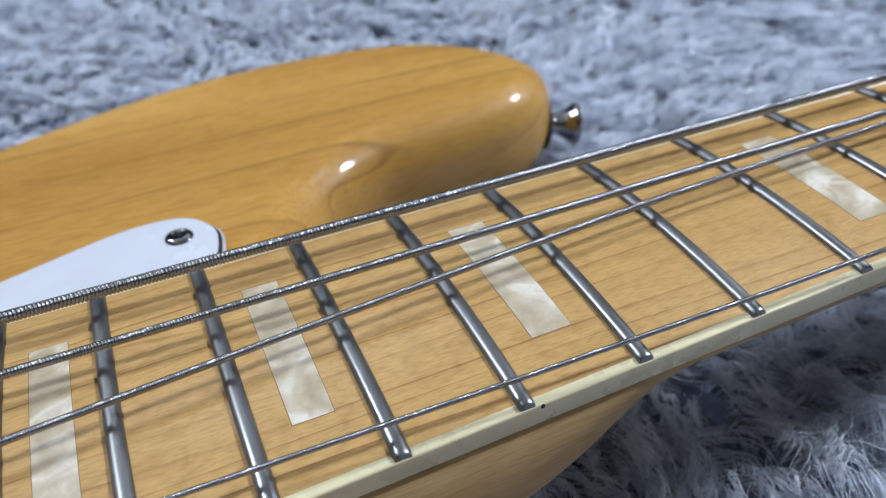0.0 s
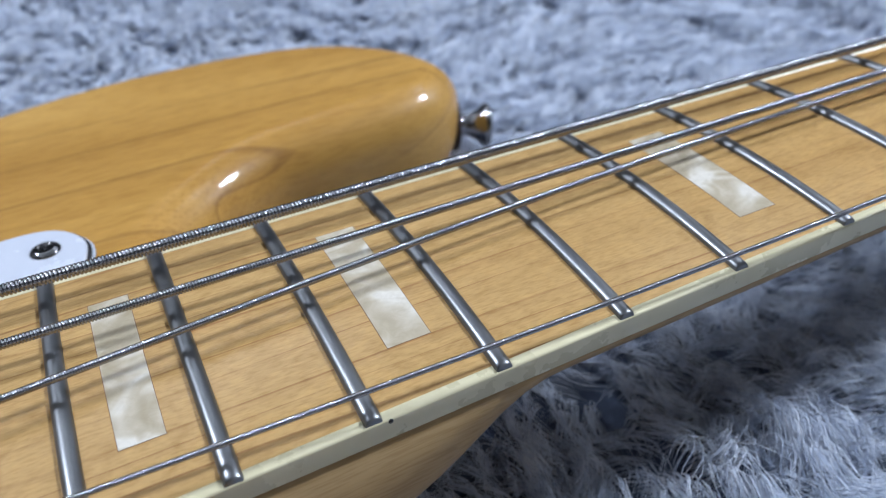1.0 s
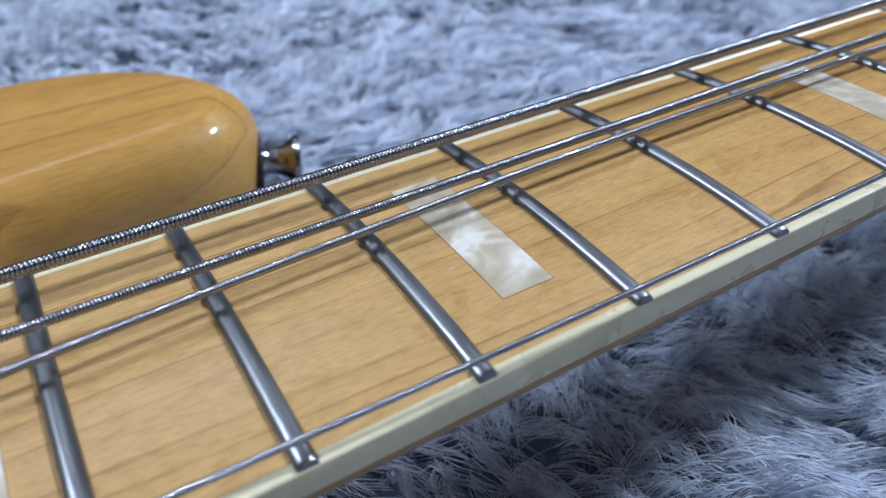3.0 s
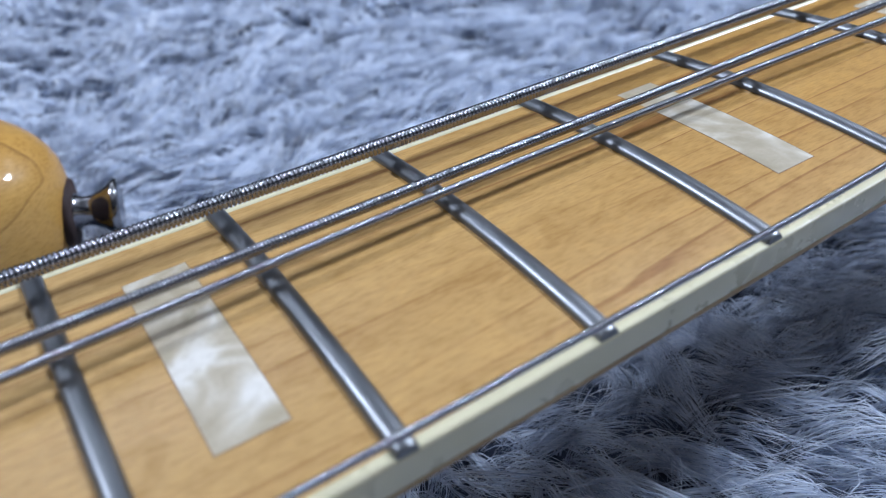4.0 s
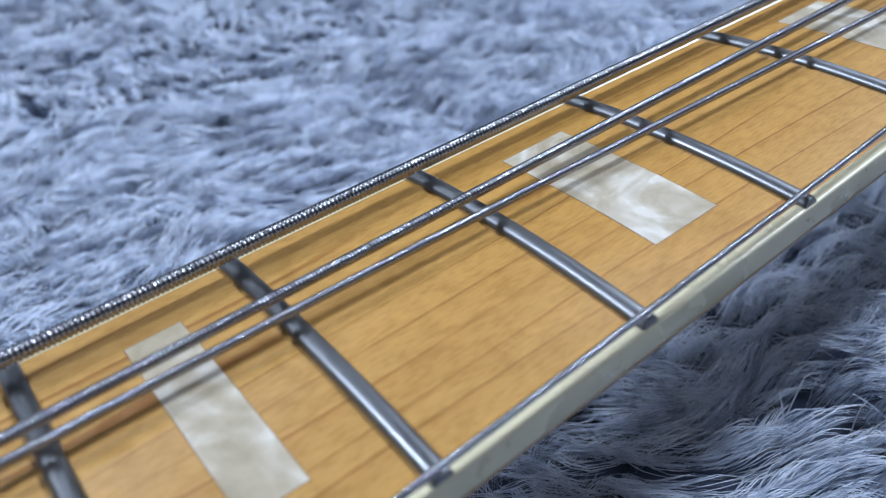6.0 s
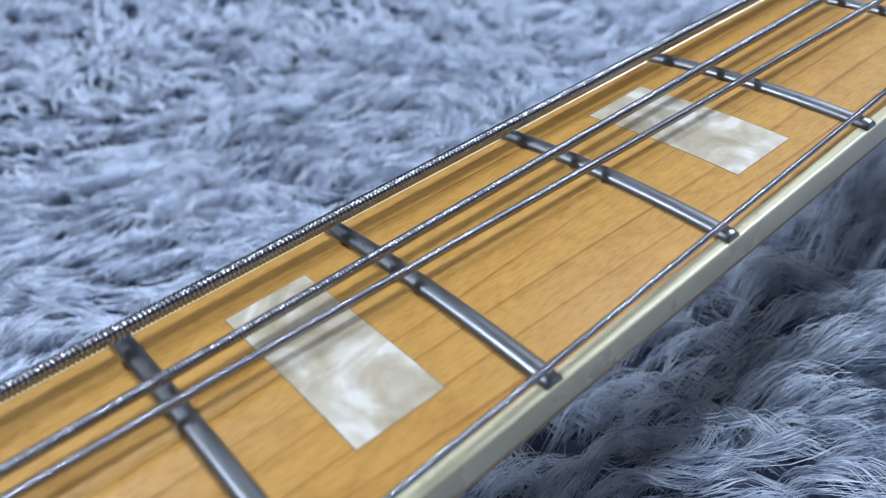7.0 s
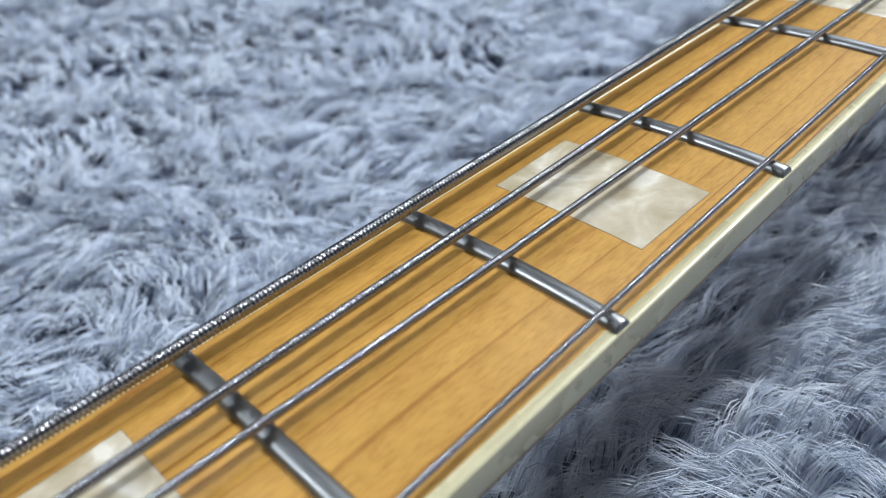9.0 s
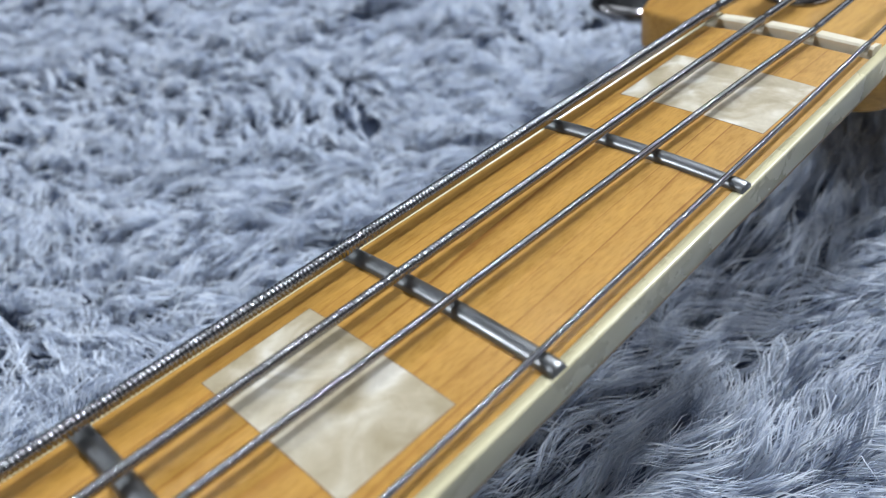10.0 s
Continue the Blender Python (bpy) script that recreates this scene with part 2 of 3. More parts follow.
def box(bm, lo, hi, bev=0.0):
    m = Matrix.Translation([(a + b) / 2 for a, b in zip(lo, hi)]) @ Matrix.Diagonal([b - a for a, b in zip(lo, hi)] + [1])
    r = bmesh.ops.create_cube(bm, size=1.0, matrix=m)
    if bev:
        edges = list({e for v in r["verts"] for e in v.link_edges})
        bmesh.ops.bevel(bm, geom=edges, offset=bev, segments=2, affect="EDGES", profile=0.5)
    return bm


def smooth_loop(pts, per=8):
    """A closed Catmull-Rom curve through the points."""
    out = []
    n = len(pts)
    P = [Vector(p) for p in pts]
    for i in range(n):
        a, b, c, d = P[i - 1], P[i], P[(i + 1) % n], P[(i + 2) % n]
        for k in range(per):
            t = k / per
            out.append(0.5 * (2 * b + (c - a) * t + (2 * a - 5 * b + 4 * c - d) * t * t + (3 * b - a - 3 * c + d) * t ** 3))
    return out


def inset(loop, d):
    """Move a counter-clockwise 2D loop inwards by d."""
    n, out = len(loop), []
    for i in range(n):
        t = (loop[(i + 1) % n] - loop[i - 1]).normalized()
        out.append(loop[i] + Vector((-t.y, t.x)) * d)
    return out


def slab(loop, top, bottom, r_top, r_bottom, steps=6):
    """A thick plate with rounded edges from a counter-clockwise outline."""
    rings = []

    def ring(d, z):
        rings.append([(p.x, p.y, z) for p in inset(loop, d)])
    ring(r_bottom * 1.15, bottom)
    for k in range(steps + 1):
        a = math.pi / 2 * k / steps
        ring(r_bottom * (1 - math.sin(a)), bottom + r_bottom * (1 - math.cos(a)))
    for k in range(steps + 1):
        a = math.pi / 2 * k / steps
        ring(r_top * (1 - math.cos(a)), top - r_top * (1 - math.sin(a)))
    ring(r_top * 1.15, top)
    bm = bmesh.new()
    loft(bm, rings)
    return bm


# ---- the room round the rug ----
def room():
    x0, x1, y0, y1 = -2.6, 2.6, -2.0, 3.4
    for name, lo, hi in (("wall_north", (x0 - 0.1, y1, FLOOR_Z), (x1 + 0.1, y1 + 0.1, CEIL_Z)), 
                         ("wall_west", (x0 - 0.1, y0, FLOOR_Z), (x0, y1, CEIL_Z)), ("wall_east", (x1, y0, FLOOR_Z), (x1 + 0.1, y1, CEIL_Z))):
        bm = bmesh.new()
        box(bm, lo, hi)
        tagged(part(name, bm, WALL_PAINT, smooth=False), "plain grey painted wall around the room", "wall", kind="structure")
    wx0, wx1, wz0, wz1 = FILL_WINDOW
    bm = bmesh.new()
    for lo, hi in (((x0 - 0.1, y0 - 0.1, FLOOR_Z), (wx0, y0, CEIL_Z)), ((wx1, y0 - 0.1, FLOOR_Z), (x1 + 0.1, y0, CEIL_Z)), ((wx0, y0 - 0.1, FLOOR_Z), (wx1, y0, wz0)), ((wx0, y0 - 0.1, wz1), (wx1, y0, CEIL_Z))):
        box(bm, lo, hi)
    tagged(part("wall_south", bm, WALL_PAINT, smooth=False), "plain grey painted wall cut for the added fill window", "wall", kind="structure")
    win = tagged(new("fill_window_1"), "low white-framed window added in the grey wall as a fill light", "window", kind="structure")
    for lo, hi in (((wx0, y0 - 0.09, wz0), (wx1, y0 - 0.03, wz0 + 0.05)), ((wx0, y0 - 0.09, wz1 - 0.05), (wx1, y0 - 0.03, wz1)), ((wx0, y0 - 0.09, wz0 + 0.05), (wx0 + 0.05, y0 - 0.03, wz1 - 0.05)), ((wx1 - 0.05, y0 - 0.09, wz0 + 0.05), (wx1, y0 - 0.03, wz1 - 0.05))):
        bm = bmesh.new()
        box(bm, lo, hi, 0.004)
        part("fill_window_frame", bm, HOUSING, win, smooth=False)
    bm = bmesh.new()
    box(bm, (wx0 + 0.05, y0 - 0.064, wz0 + 0.05), (wx1 - 0.05, y0 - 0.058, wz1 - 0.05))
    pane = part("pane", bm, GLASS, win, smooth=False)
    pane.visible_shadow = False
    bm = bmesh.new()
    box(bm, (x0 - 0.1, y0 - 0.1, CEIL_Z), (x1 + 0.1, y1 + 0.1, CEIL_Z + 0.1))
    tagged(part("ceiling", bm, CEIL_PAINT, smooth=False), "plain white ceiling above the rug", "ceiling", kind="structure")
    bm = bmesh.new()
    box(bm, (x0 - 0.1, y0 - 0.1, FLOOR_Z - 0.1), (x1 + 0.1, y1 + 0.1, FLOOR_Z))
    tagged(part("floor", bm, FLOOR_MAT, smooth=False), "plain grey floor under the fluffy rug", "floor", kind="structure")
    for lx, ly, lsx, lsy, w_down, w_up in LIGHTS:
        lamp = thing("unseen_pendant_light", Matrix.Translation((lx, ly, LAMP_Z)), "unseen white flat light hanging below the ceiling", "pendant light", group="ceiling lights")
        bm = bmesh.new()
        box(bm, (lx - lsx / 2 - 0.01, ly - lsy / 2 - 0.01, LAMP_Z - 0.028), (lx + lsx / 2 + 0.01, ly + lsy / 2 + 0.01, LAMP_Z + 0.028), 0.006)
        part("housing", bm, HOUSING, lamp, smooth=False)
        for sy in (-0.2, 0.2):
            part("rod", lathe([(0.0, 0.0), (0.004, 0.0), (0.004, CEIL_Z - LAMP_Z - 0.028), (0.0, CEIL_Z - LAMP_Z - 0.028)], Matrix.Translation((lx, ly + sy, LAMP_Z + 0.028)), n=10), HOUSING, lamp)


room()

# ---- the bass guitar ----
SCALE = 0.8636
NUTW, SLOPE = 0.0361, 0.0459
NECK_D0 = 0.0112
bass = thing("bass_guitar", BASE, "amber wooden four-string bass guitar lying on a grey fur rug", "bass guitar")


def fret_x(n):
    return -SCALE * (1 - 2 ** (-n / 12))


def half(x):
    """Half the width of the fingerboard at x."""
    return (NUTW + SLOPE * -x) / 2 + 0.0003


def crown(y):
    """The arch of the board."""
    return -y * y / 0.5


FRET_H = 0.0011
BOARD_T = 0.0049
BIND_W = 0.0017
END_X = fret_x(20) - 0.018


def cross(x, inset_y, z_off, n=16):
    h = half(x) - inset_y
    return [(x, -h + 2 * h * k / n, -FRET_H + crown(-h + 2 * h * k / n) + z_off) for k in range(n + 1)]


def fingerboard():
    bm = bmesh.new()
    rings = []
    for k in range(41):
        x = END_X + (0.0 - END_X) * k / 40
        top = cross(x, BIND_W, 0.0)
        h = half(x) - BIND_W
        rings.append([(x, -h, -BOARD_T - 0.0022), *top, (x, h, -BOARD_T - 0.0022)])
    loft(bm, rings)
    board = part("fingerboard", bm, BOARD_WOOD, bass, "maple fingerboard with dark grain lines", smooth=False)
    for side in (-1, 1):
        bm = bmesh.new()
        rings = []
        for k in range(41):
            x = END_X + (0.0075 - END_X) * k / 40
            h = half(x)
            zt = -FRET_H + crown(h)
            zi = -FRET_H + crown(h - BIND_W)
            prof = [(h - BIND_W, zi + 0.00003)] + [(h - 0.00038 + 0.00038 * math.sin(a * math.pi / 16), zt - 0.00036 + 0.00038 * math.cos(a * math.pi / 16)) for a in range(9)] + [ (h - 0.0001, -BOARD_T - 0.0019), (h - 0.0003, -BOARD_T - 0.0022), (h - BIND_W, -BOARD_T - 0.0022)]
            ring = [(x, side * y, z) for y, z in prof]
            rings.append(ring)
        loft(bm, rings)
        part("binding", bm, BINDING, board, "cream plastic edge binding")
    return board


board = fingerboard()


def fret(n):
    """A bent crown wire from edge to edge, with filed ends."""
    x = fret_x(n) + 0.00012
    h = half(x) - 0.0002
    w = 0.00146
    half_prof = [(0.0, 0.00115), (0.30, 0.00110), (0.55, 0.00097), (0.76, 0.00076), (0.90, 0.00050), (0.98, 0.0002), (1.0, -0.0002)]
    prof = [(-w * a, b) for a, b in half_prof[::-1]] + [(w * a, b) for a, b in half_prof[1:]]
    rings = []
    N = 26
    stations = [(-h, 0.72), (-h + 0.00012, 0.86), (-h + 0.0004, 0.95), (-h + 0.0009, 1.0)]
    stations += [(-h + 0.0009 + (2 * h - 0.0018) * k / N, 1.0) for k in range(1, N)]
    stations += [(h - 0.0009, 1.0), (h - 0.0004, 0.95), (h - 0.00012, 0.86), (h, 0.72)]
    for y, s in stations:
        z = -FRET_H + crown(y)
        rings.append([(x + px * (0.5 + 0.5 * s), y, z + (pz * s if pz > 0 else pz)) for px, pz in prof])
    bm = bmesh.new()
    loft(bm, rings)
    return part("fret", bm, FRET, board, "worn nickel fret wire" if n == 1 else "")


for n in range(1, 21):
    fret(n)

# space number: (half width along the neck, half width across, shift)
INLAYS = {1: (0.0093, 0.0137, 0.0004), 3: (0.0087, 0.0140, 0.0014), 5: (0.0069, 0.0148, 0.0009), 7: (0.0064, 0.0154, 0.0012), 9: (0.0038, 0.0165, 0.0011),
          12: (0.0042, 0.0169, 0.0010), 15: (0.0037, 0.0172, 0.0005), 17: (0.0033, 0.0178, 0.0001), 19: (0.0031, 0.0182, 0.0)}


def inlay(n, wx, hy, shift):
    cx = (fret_x(n) + fret_x(n - 1)) / 2 + shift
    bm = bmesh.new()
    rings = []
    N = 12
    for k in range(N + 1):
        y = -hy + 2 * hy * k / N
        z = -FRET_H + crown(y)
        rings.append([(cx - wx, y, z - 0.0015), (cx - wx, y, z + 0.00005), (cx + wx, y, z + 0.00005), (cx + wx, y, z - 0.0015)])
    loft(bm, rings)
    inl = part("inlay", bm, PEARL, board, "cream pearl block inlay", smooth=False)
    bm = bmesh.new()
    e = 0.00011
    rings = []
    for k in range(N + 1):
        y = (-hy - e) + 2 * (hy + e) * k / N
        z = -FRET_H + crown(y)
        rings.append([(cx - wx - e, y, z - 0.0015), (cx - wx - e, y, z + 0.00002), (cx + wx + e, y, z + 0.00002), (cx + wx + e, y, z - 0.0015)])
    loft(bm, rings)
    part("inlay_seam", bm, SEAM, board, smooth=False)
    return inl


for n, (wx, hy, shift) in INLAYS.items():
    inlay(n, wx, hy, shift)


def neck():
    """The back of the neck, round along the middle and square towards the heel."""
    bm = bmesh.new()
    rings = []
    N = 28
    xs = [0.006 - 0.012 * k for k in range(37)] + [-0.438 - 0.004 * k for k in range(20)] + [-0.53, -0.56, END_X]
    for x in xs:
        s = min(1, max(0, (-x - 0.465) / 0.047))
        s = s * s * (3 - 2 * s)
        top = -BOARD_T - 0.0021
        depth = NECK_D0 + 0.0035 * min(1, max(0, -x / 0.45)) + 0.0095 * s
        expo = 1.65 + 9.35 * s ** 1.5
        h = half(x) - 0.0004
        ring = []
        for k in range(N + 1):
            a = math.pi * k / N
            c, sn = math.cos(a), math.sin(a)
            ring.append((x, -h * math.copysign(abs(c) ** (2 / expo), c), top - depth * abs(sn) ** (2 / expo)))
        rings.append(ring)
    loft(bm, rings)
    return part("neck", bm, NECK_WOOD, bass, "satin maple neck back")


neck()

BODY_TOP, BODY_BOTTOM = -0.0165, -0.060
OUTLINE = [(-0.418, 0.113), (-0.4235, 0.130), (-0.437, 0.1455), (-0.454, 0.155), (-0.474, 0.1595), (-0.496, 0.1610), (-0.516, 0.1605), (-0.536, 0.1575), (-0.556, 0.1520),
           (-0.590, 0.140), (-0.630, 0.127), (-0.680, 0.127), (-0.740, 0.138), (-0.810, 0.155), (-0.880, 0.162), (-0.950, 0.148), (-0.995, 0.095), (-1.005, 0.02),
           (-0.990, -0.07), (-0.945, -0.135), (-0.880, -0.162), (-0.800, -0.158), (-0.730, -0.135), (-0.680, -0.120), (-0.640, -0.118), (-0.600, -0.125), (-0.565, -0.132),
           (-0.540, -0.125), (-0.528, -0.105), (-0.535, -0.080), (-0.550, -0.062), (-0.560, -0.045), (-0.562, -0.030), (-0.552, -0.005), (-0.538, 0.012), (-0.526, 0.027),
           (-0.5185, 0.041), (-0.5145, 0.054), (-0.506, 0.0668), (-0.4955, 0.0765), (-0.484, 0.0825), (-0.472, 0.0845), (-0.456, 0.0865), (-0.441, 0.0888), (-0.4295, 0.0935), (-0.4215, 0.1015)]


def body():
    loop = [Vector((p[0], p[1])) for p in smooth_loop([(x, y, 0) for x, y in OUTLINE], 6)]
    return part("body", slab(loop, BODY_TOP, BODY_BOTTOM, 0.0125, 0.027, 12), BODY_WOOD, bass, "glossy amber wooden body with rounded edges")


body()


def pickguard():
    tip = [(-0.533, 0.0575), (-0.5345, 0.0640), (-0.539, 0.0685), (-0.546, 0.0700), (-0.556, 0.0690), (-0.570, 0.0650), (-0.590, 0.0590), (-0.62, 0.0520), (-0.66, 0.048), (-0.70, 0.05),
           (-0.72, 0.03), (-0.72, 0.0), (-0.71, -0.035), (-0.66, -0.037), (-0.62, -0.036), (-0.617, 0.0), (-0.616, 0.034), (-0.58, 0.0345), (-0.55, 0.036), (-0.537, 0.046)]
    loop = [Vector((p[0], p[1])) for p in smooth_loop([(x, y, 0) for x, y in tip], 6)]
    z = BODY_TOP
    top = part("pickguard", slab(loop, z + 0.0024, z + 0.0015, 0.0005, 0.0001, 3), GUARD, bass, "white layered plastic pickguard")
    part("middle_layer", slab(inset(loop, -0.0007), z + 0.00148, z + 0.0008, 0.0001, 0.0001, 1), GUARD_BLACK, top, "black middle layer of the pickguard")
    part("bottom_layer", slab(inset(loop, -0.0013), z + 0.00078, z + 0.0001, 0.0001, 0.0001, 1), GUARD, top)
    at = Matrix.Translation((SCREW[0], SCREW[1], z + 0.0024))
    sc = part("screw", lathe([(0.0, -0.0006), (0.0031, -0.0006), (0.0033, 0.0), (0.0031, 0.0004), (0.0024, 0.0008), (0.0014, 0.0010), (0.0013, 0.0003), (0.0, 0.0002)], at, n=28), CHROME, top, "domed chrome screw")
    bm = bmesh.new()
    for rot in (20, 110):
        m = at @ pose(0, 0, 0.00075, 0, 0, rot)
        bmesh.ops.create_cube(bm, size=1.0, matrix=m @ Matrix.Diagonal((0.0026, 0.0005, 0.0006, 1)))
    part("screw_slot", bm, GUARD_BLACK, top, "", smooth=False)


SCREW = (-0.5412, 0.0605)
pickguard()


def strap_button():
    at = Matrix.Translation((-0.4207, 0.1070, -0.0380)) @ Vector((1.0, -0.30, -0.12)).to_track_quat("Z", "Y").to_matrix().to_4x4()
    b = part("strap_button", lathe([(0.0, 0.001), (0.0046, 0.001), (0.0042, 0.0018), (0.0036, 0.0028), (0.0034, 0.0040), (0.0038, 0.0056), (0.0049, 0.0076), (0.0066, 0.0096), (0.0071, 0.0103), (0.0070, 0.0112), (0.0064, 0.0116), (0.0026, 0.0117), (0.0, 0.0111)], at, n=40), CHROME, bass, "flared chrome strap button")
    part("washer", lathe([(0.0, -0.001), (0.0080, -0.001), (0.0082, 0.0006), (0.0078, 0.0014), (0.0, 0.0014)], at, n=28), FELT, b, "dark felt washer")


strap_button()


def nut():
    h = half(0.0) - BIND_W - 0.0001
    bm = bmesh.new()
    slots = sorted([(run(pts)(0.0), r) for z0, kz, r, pitch, pts in STRINGS])
    ys = [-h]
    for y, r in slots:
        ys += [y - r * 1.15, y - r * 0.9, y + r * 0.9, y + r * 1.15]
    ys.append(h)
    rings = []
    for i, y in enumerate(ys):
        z = 0.0005 + crown(y)
        low = (i - 1) % 4 in (1, 2) and 0 < i < len(ys) - 1
        zt = z - (0.0013 if low else 0.0)
        x0, x1 = 0.0012, 0.0050
        rings.append([(x0, y, -0.010), (x0, y, zt - 0.0003), (x0 + 0.0005, y, zt), (x1 - 0.0008, y, zt - 0.0003), (x1, y, zt - 0.0008), (x1, y, -0.010)])
    loft(bm, rings)
    part("nut", bm, BONE, bass, "cream nut with four slots", smooth=False)


# z at the nut, rise per metre, radius, wrap pitch, and side shift along the neck, bent to fit the camera's view
STRINGS = [(0.0013, -0.0028, 0.00120, 0.00067, [(0.0, 0.0156), (-0.2, 0.0184), (-0.4, 0.0213), (-0.6, 0.0240)]),
           (0.0012, -0.0038, 0.00087, 0.00052, [(0.0, 0.0052), (-0.2, 0.0067), (-0.4, 0.0073), (-0.6, 0.0081)]),
           (0.0009, -0.0038, 0.00067, 0.00038, [(0.0, -0.0050), (-0.1, -0.0030), (-0.2, -0.0001), (-0.3, 0.0026), (-0.37, 0.0042), (-0.43, 0.0036), (-0.49, -0.0004), (-0.55, -0.0047), (-0.61, -0.0092)]),
           (0.0003, -0.0014, 0.00048, 0.00030, [(0.0, -0.0152), (-0.1, -0.0178), (-0.2, -0.0213), (-0.3, -0.0252), (-0.38, -0.0275), (-0.45, -0.0276), (-0.52, -0.0263), (-0.6, -0.0244)])]


def run(points):
    """The side shift of a wire as a smooth curve of x."""
    px, py = np.array(points).T
    return np.poly1d(np.polyfit(px, py, 3 if len(points) < 5 else 5))


POSTS = [(0.047, 0.018), (0.080, 0.0095), (0.113, 0.001), (0.146, -0.007)]
nut()


def string(z0, kz, r, pitch, pts, post):
    """Round-wound wire: a tube whose wraps stand proud, bowed over the board to fit the camera's view, then down to its
    post.
    """
    turns = int(0.63 / pitch)
    side = run(pts)
    y0 = side(0.0)
    deep = min(1.0, max(0.5, (pitch - 0.0001) / 0.0004))
    stops = [0.0, 0.12, 0.36, 0.64, 0.88]
    dips = [(1 - math.sqrt(max(0.0, 1 - (2 * f - 1) ** 2))) * 0.5 * pitch * deep for f in stops]
    rad = r - np.tile(dips, turns)
    x = 0.002 - (np.repeat(np.arange(turns), len(stops)) + np.tile(stops, turns)) * pitch
    cen = np.stack([x, side(x), z0 + kz * x], 1)
    tail_x = np.linspace(x[-1] - 0.01, -0.862, 6)
    tail = np.stack([tail_x, side(x[-1]) + 0.02 * (x[-1] - tail_x), z0 + kz * tail_x], 1)
    ends = np.array([[0.0040, y0, z0], [0.0060, y0 + (post[1] - y0) * 0.02, z0 - 0.0001], [post[0], post[1] - 0.0035, -0.0010]])
    k = np.linspace(1, 0, 12)[:, None]
    head = ends[1] + (ends[2] - ends[1]) * k
    cen = np.concatenate([head, ends[0:1], cen, tail])
    rad = np.concatenate([np.full(len(head) + 1, r * 0.95), rad, np.full(len(tail), r * 0.95)])
    seg = 9 if r > 0.0008 else 8
    a = np.arange(seg) * 2 * np.pi / seg
    v = np.stack([np.broadcast_to(cen[:, :1], (len(cen), seg)), cen[:, 1:2] + rad[:, None] * np.cos(a), cen[:, 2:3] + rad[:, None] * np.sin(a)], -1).reshape(-1, 3)
    i = np.arange(len(cen) - 1)[:, None] * seg
    j = np.arange(seg)[None]
    q = np.stack([i + j, i + (j + 1) % seg, i + seg + (j + 1) % seg, i + seg + j], -1).reshape(-1, 4)
    return link("string", array_mesh("string", v, q), STRING, bass, "round-wound steel string")


for args, post in zip(STRINGS, POSTS):
    string(*args, post)


def headstock():
    out = [(0.006, 0.0180), (0.011, 0.0188), (0.0155, 0.0208), (0.0185, 0.0245), (0.0200, 0.0290), (0.0205, 0.034), (0.0207, 0.0400), (0.0213, 0.0440), (0.0235, 0.0470), (0.029, 0.0490), (0.042, 0.0530), (0.066, 0.060),
           (0.10, 0.066), (0.15, 0.070), (0.19, 0.064), (0.205, 0.045), (0.20, 0.02), (0.18, -0.005), (0.15, -0.020), (0.09, -0.0205), (0.05, -0.0185), (0.030, -0.0170), (0.021, -0.0155), (0.0165, -0.0110), (0.013, -0.002), (0.008, 0.010)][::-1]
    loop = [Vector((p[0], p[1])) for p in smooth_loop([(x, y, 0) for x, y in out], 5)]
    part("headstock", slab(loop, -0.0115, -0.0225, 0.0014, 0.002, 4), HEAD_WOOD, bass, "amber lacquered wooden headstock")
    for x, y in POSTS:
        m = part("tuning_machine", lathe([(0.0, -0.012), (0.0088, -0.012), (0.0088, -0.0105), (0.0072, -0.0098), (0.0048, -0.0095), (0.0046, -0.004), (0.0040, -0.0035), (0.0042, 0.0015), (0.0052, 0.0030), (0.0048, 0.0038), (0.0, 0.0038)], Matrix.Translation((x, y, 0)), n=28), CHROME, bass, "chrome tuning post and bushing")
        bm = lathe([(0.0, 0.0), (0.0032, 0.0), (0.0032, 0.032), (0.0, 0.032)], Matrix.Translation((x + 0.004, y + 0.020, -0.033)) @ pose(0, 0, 0, -90, 0, -18), n=16)
        part("shaft", bm, CHROME, m)
        bm = bmesh.new()
        bmesh.ops.create_icosphere(bm, subdivisions=3, radius=1.0, matrix=Matrix.Translation((x + 0.019, y + 0.062, -0.033)) @ pose(0, 0, 0, 0, 12, -18) @ Matrix.Diagonal((0.0125, 0.0125, 0.0035, 1)))
        part("key", bm, CHROME, m, "rounded chrome tuning key")


HEAD_WOOD = BODY_WOOD
headstock()


def side_dot(x):
    at = Matrix.Translation((x, -half(x) + 0.00006, -0.0033)) @ pose(0, 0, 0, 90)
    part("side_dot", lathe([(0.0, 0.0), (0.00042, 0.0), (0.00038, 0.00015), (0.0, 0.00015)], at, n=14), DOT, board)


side_dot(fret_x(15) + 0.0026)

# ---- the rug ----
rug = thing("rug", Matrix.Translation((-0.25, 0.2, FLOOR_Z)), "thick fluffy grey-blue faux fur rug under the guitar", "rug")
RNG = np.random.default_rng(7)


def lattice(seed, cell):
    """Smooth random field over the plane, between -1 and 1."""
    g = np.random.default_rng(seed).uniform(-1, 1, (160, 160))

    def at(x, y):
        u, v = (x + 4) / cell, (y + 4) / cell
        iu, iv = np.floor(u).astype(int), np.floor(v).astype(int)
        fu, fv = u - iu, v - iv
        fu, fv = fu * fu * (3 - 2 * fu), fv * fv * (3 - 2 * fv)
        iu, iv = iu % 159, iv % 159
        return (g[iu, iv] * (1 - fu) + g[iu + 1, iv] * fu) * (1 - fv) + (g[iu, iv + 1] * (1 - fu) + g[iu + 1, iv + 1] * fu) * fv
    return at


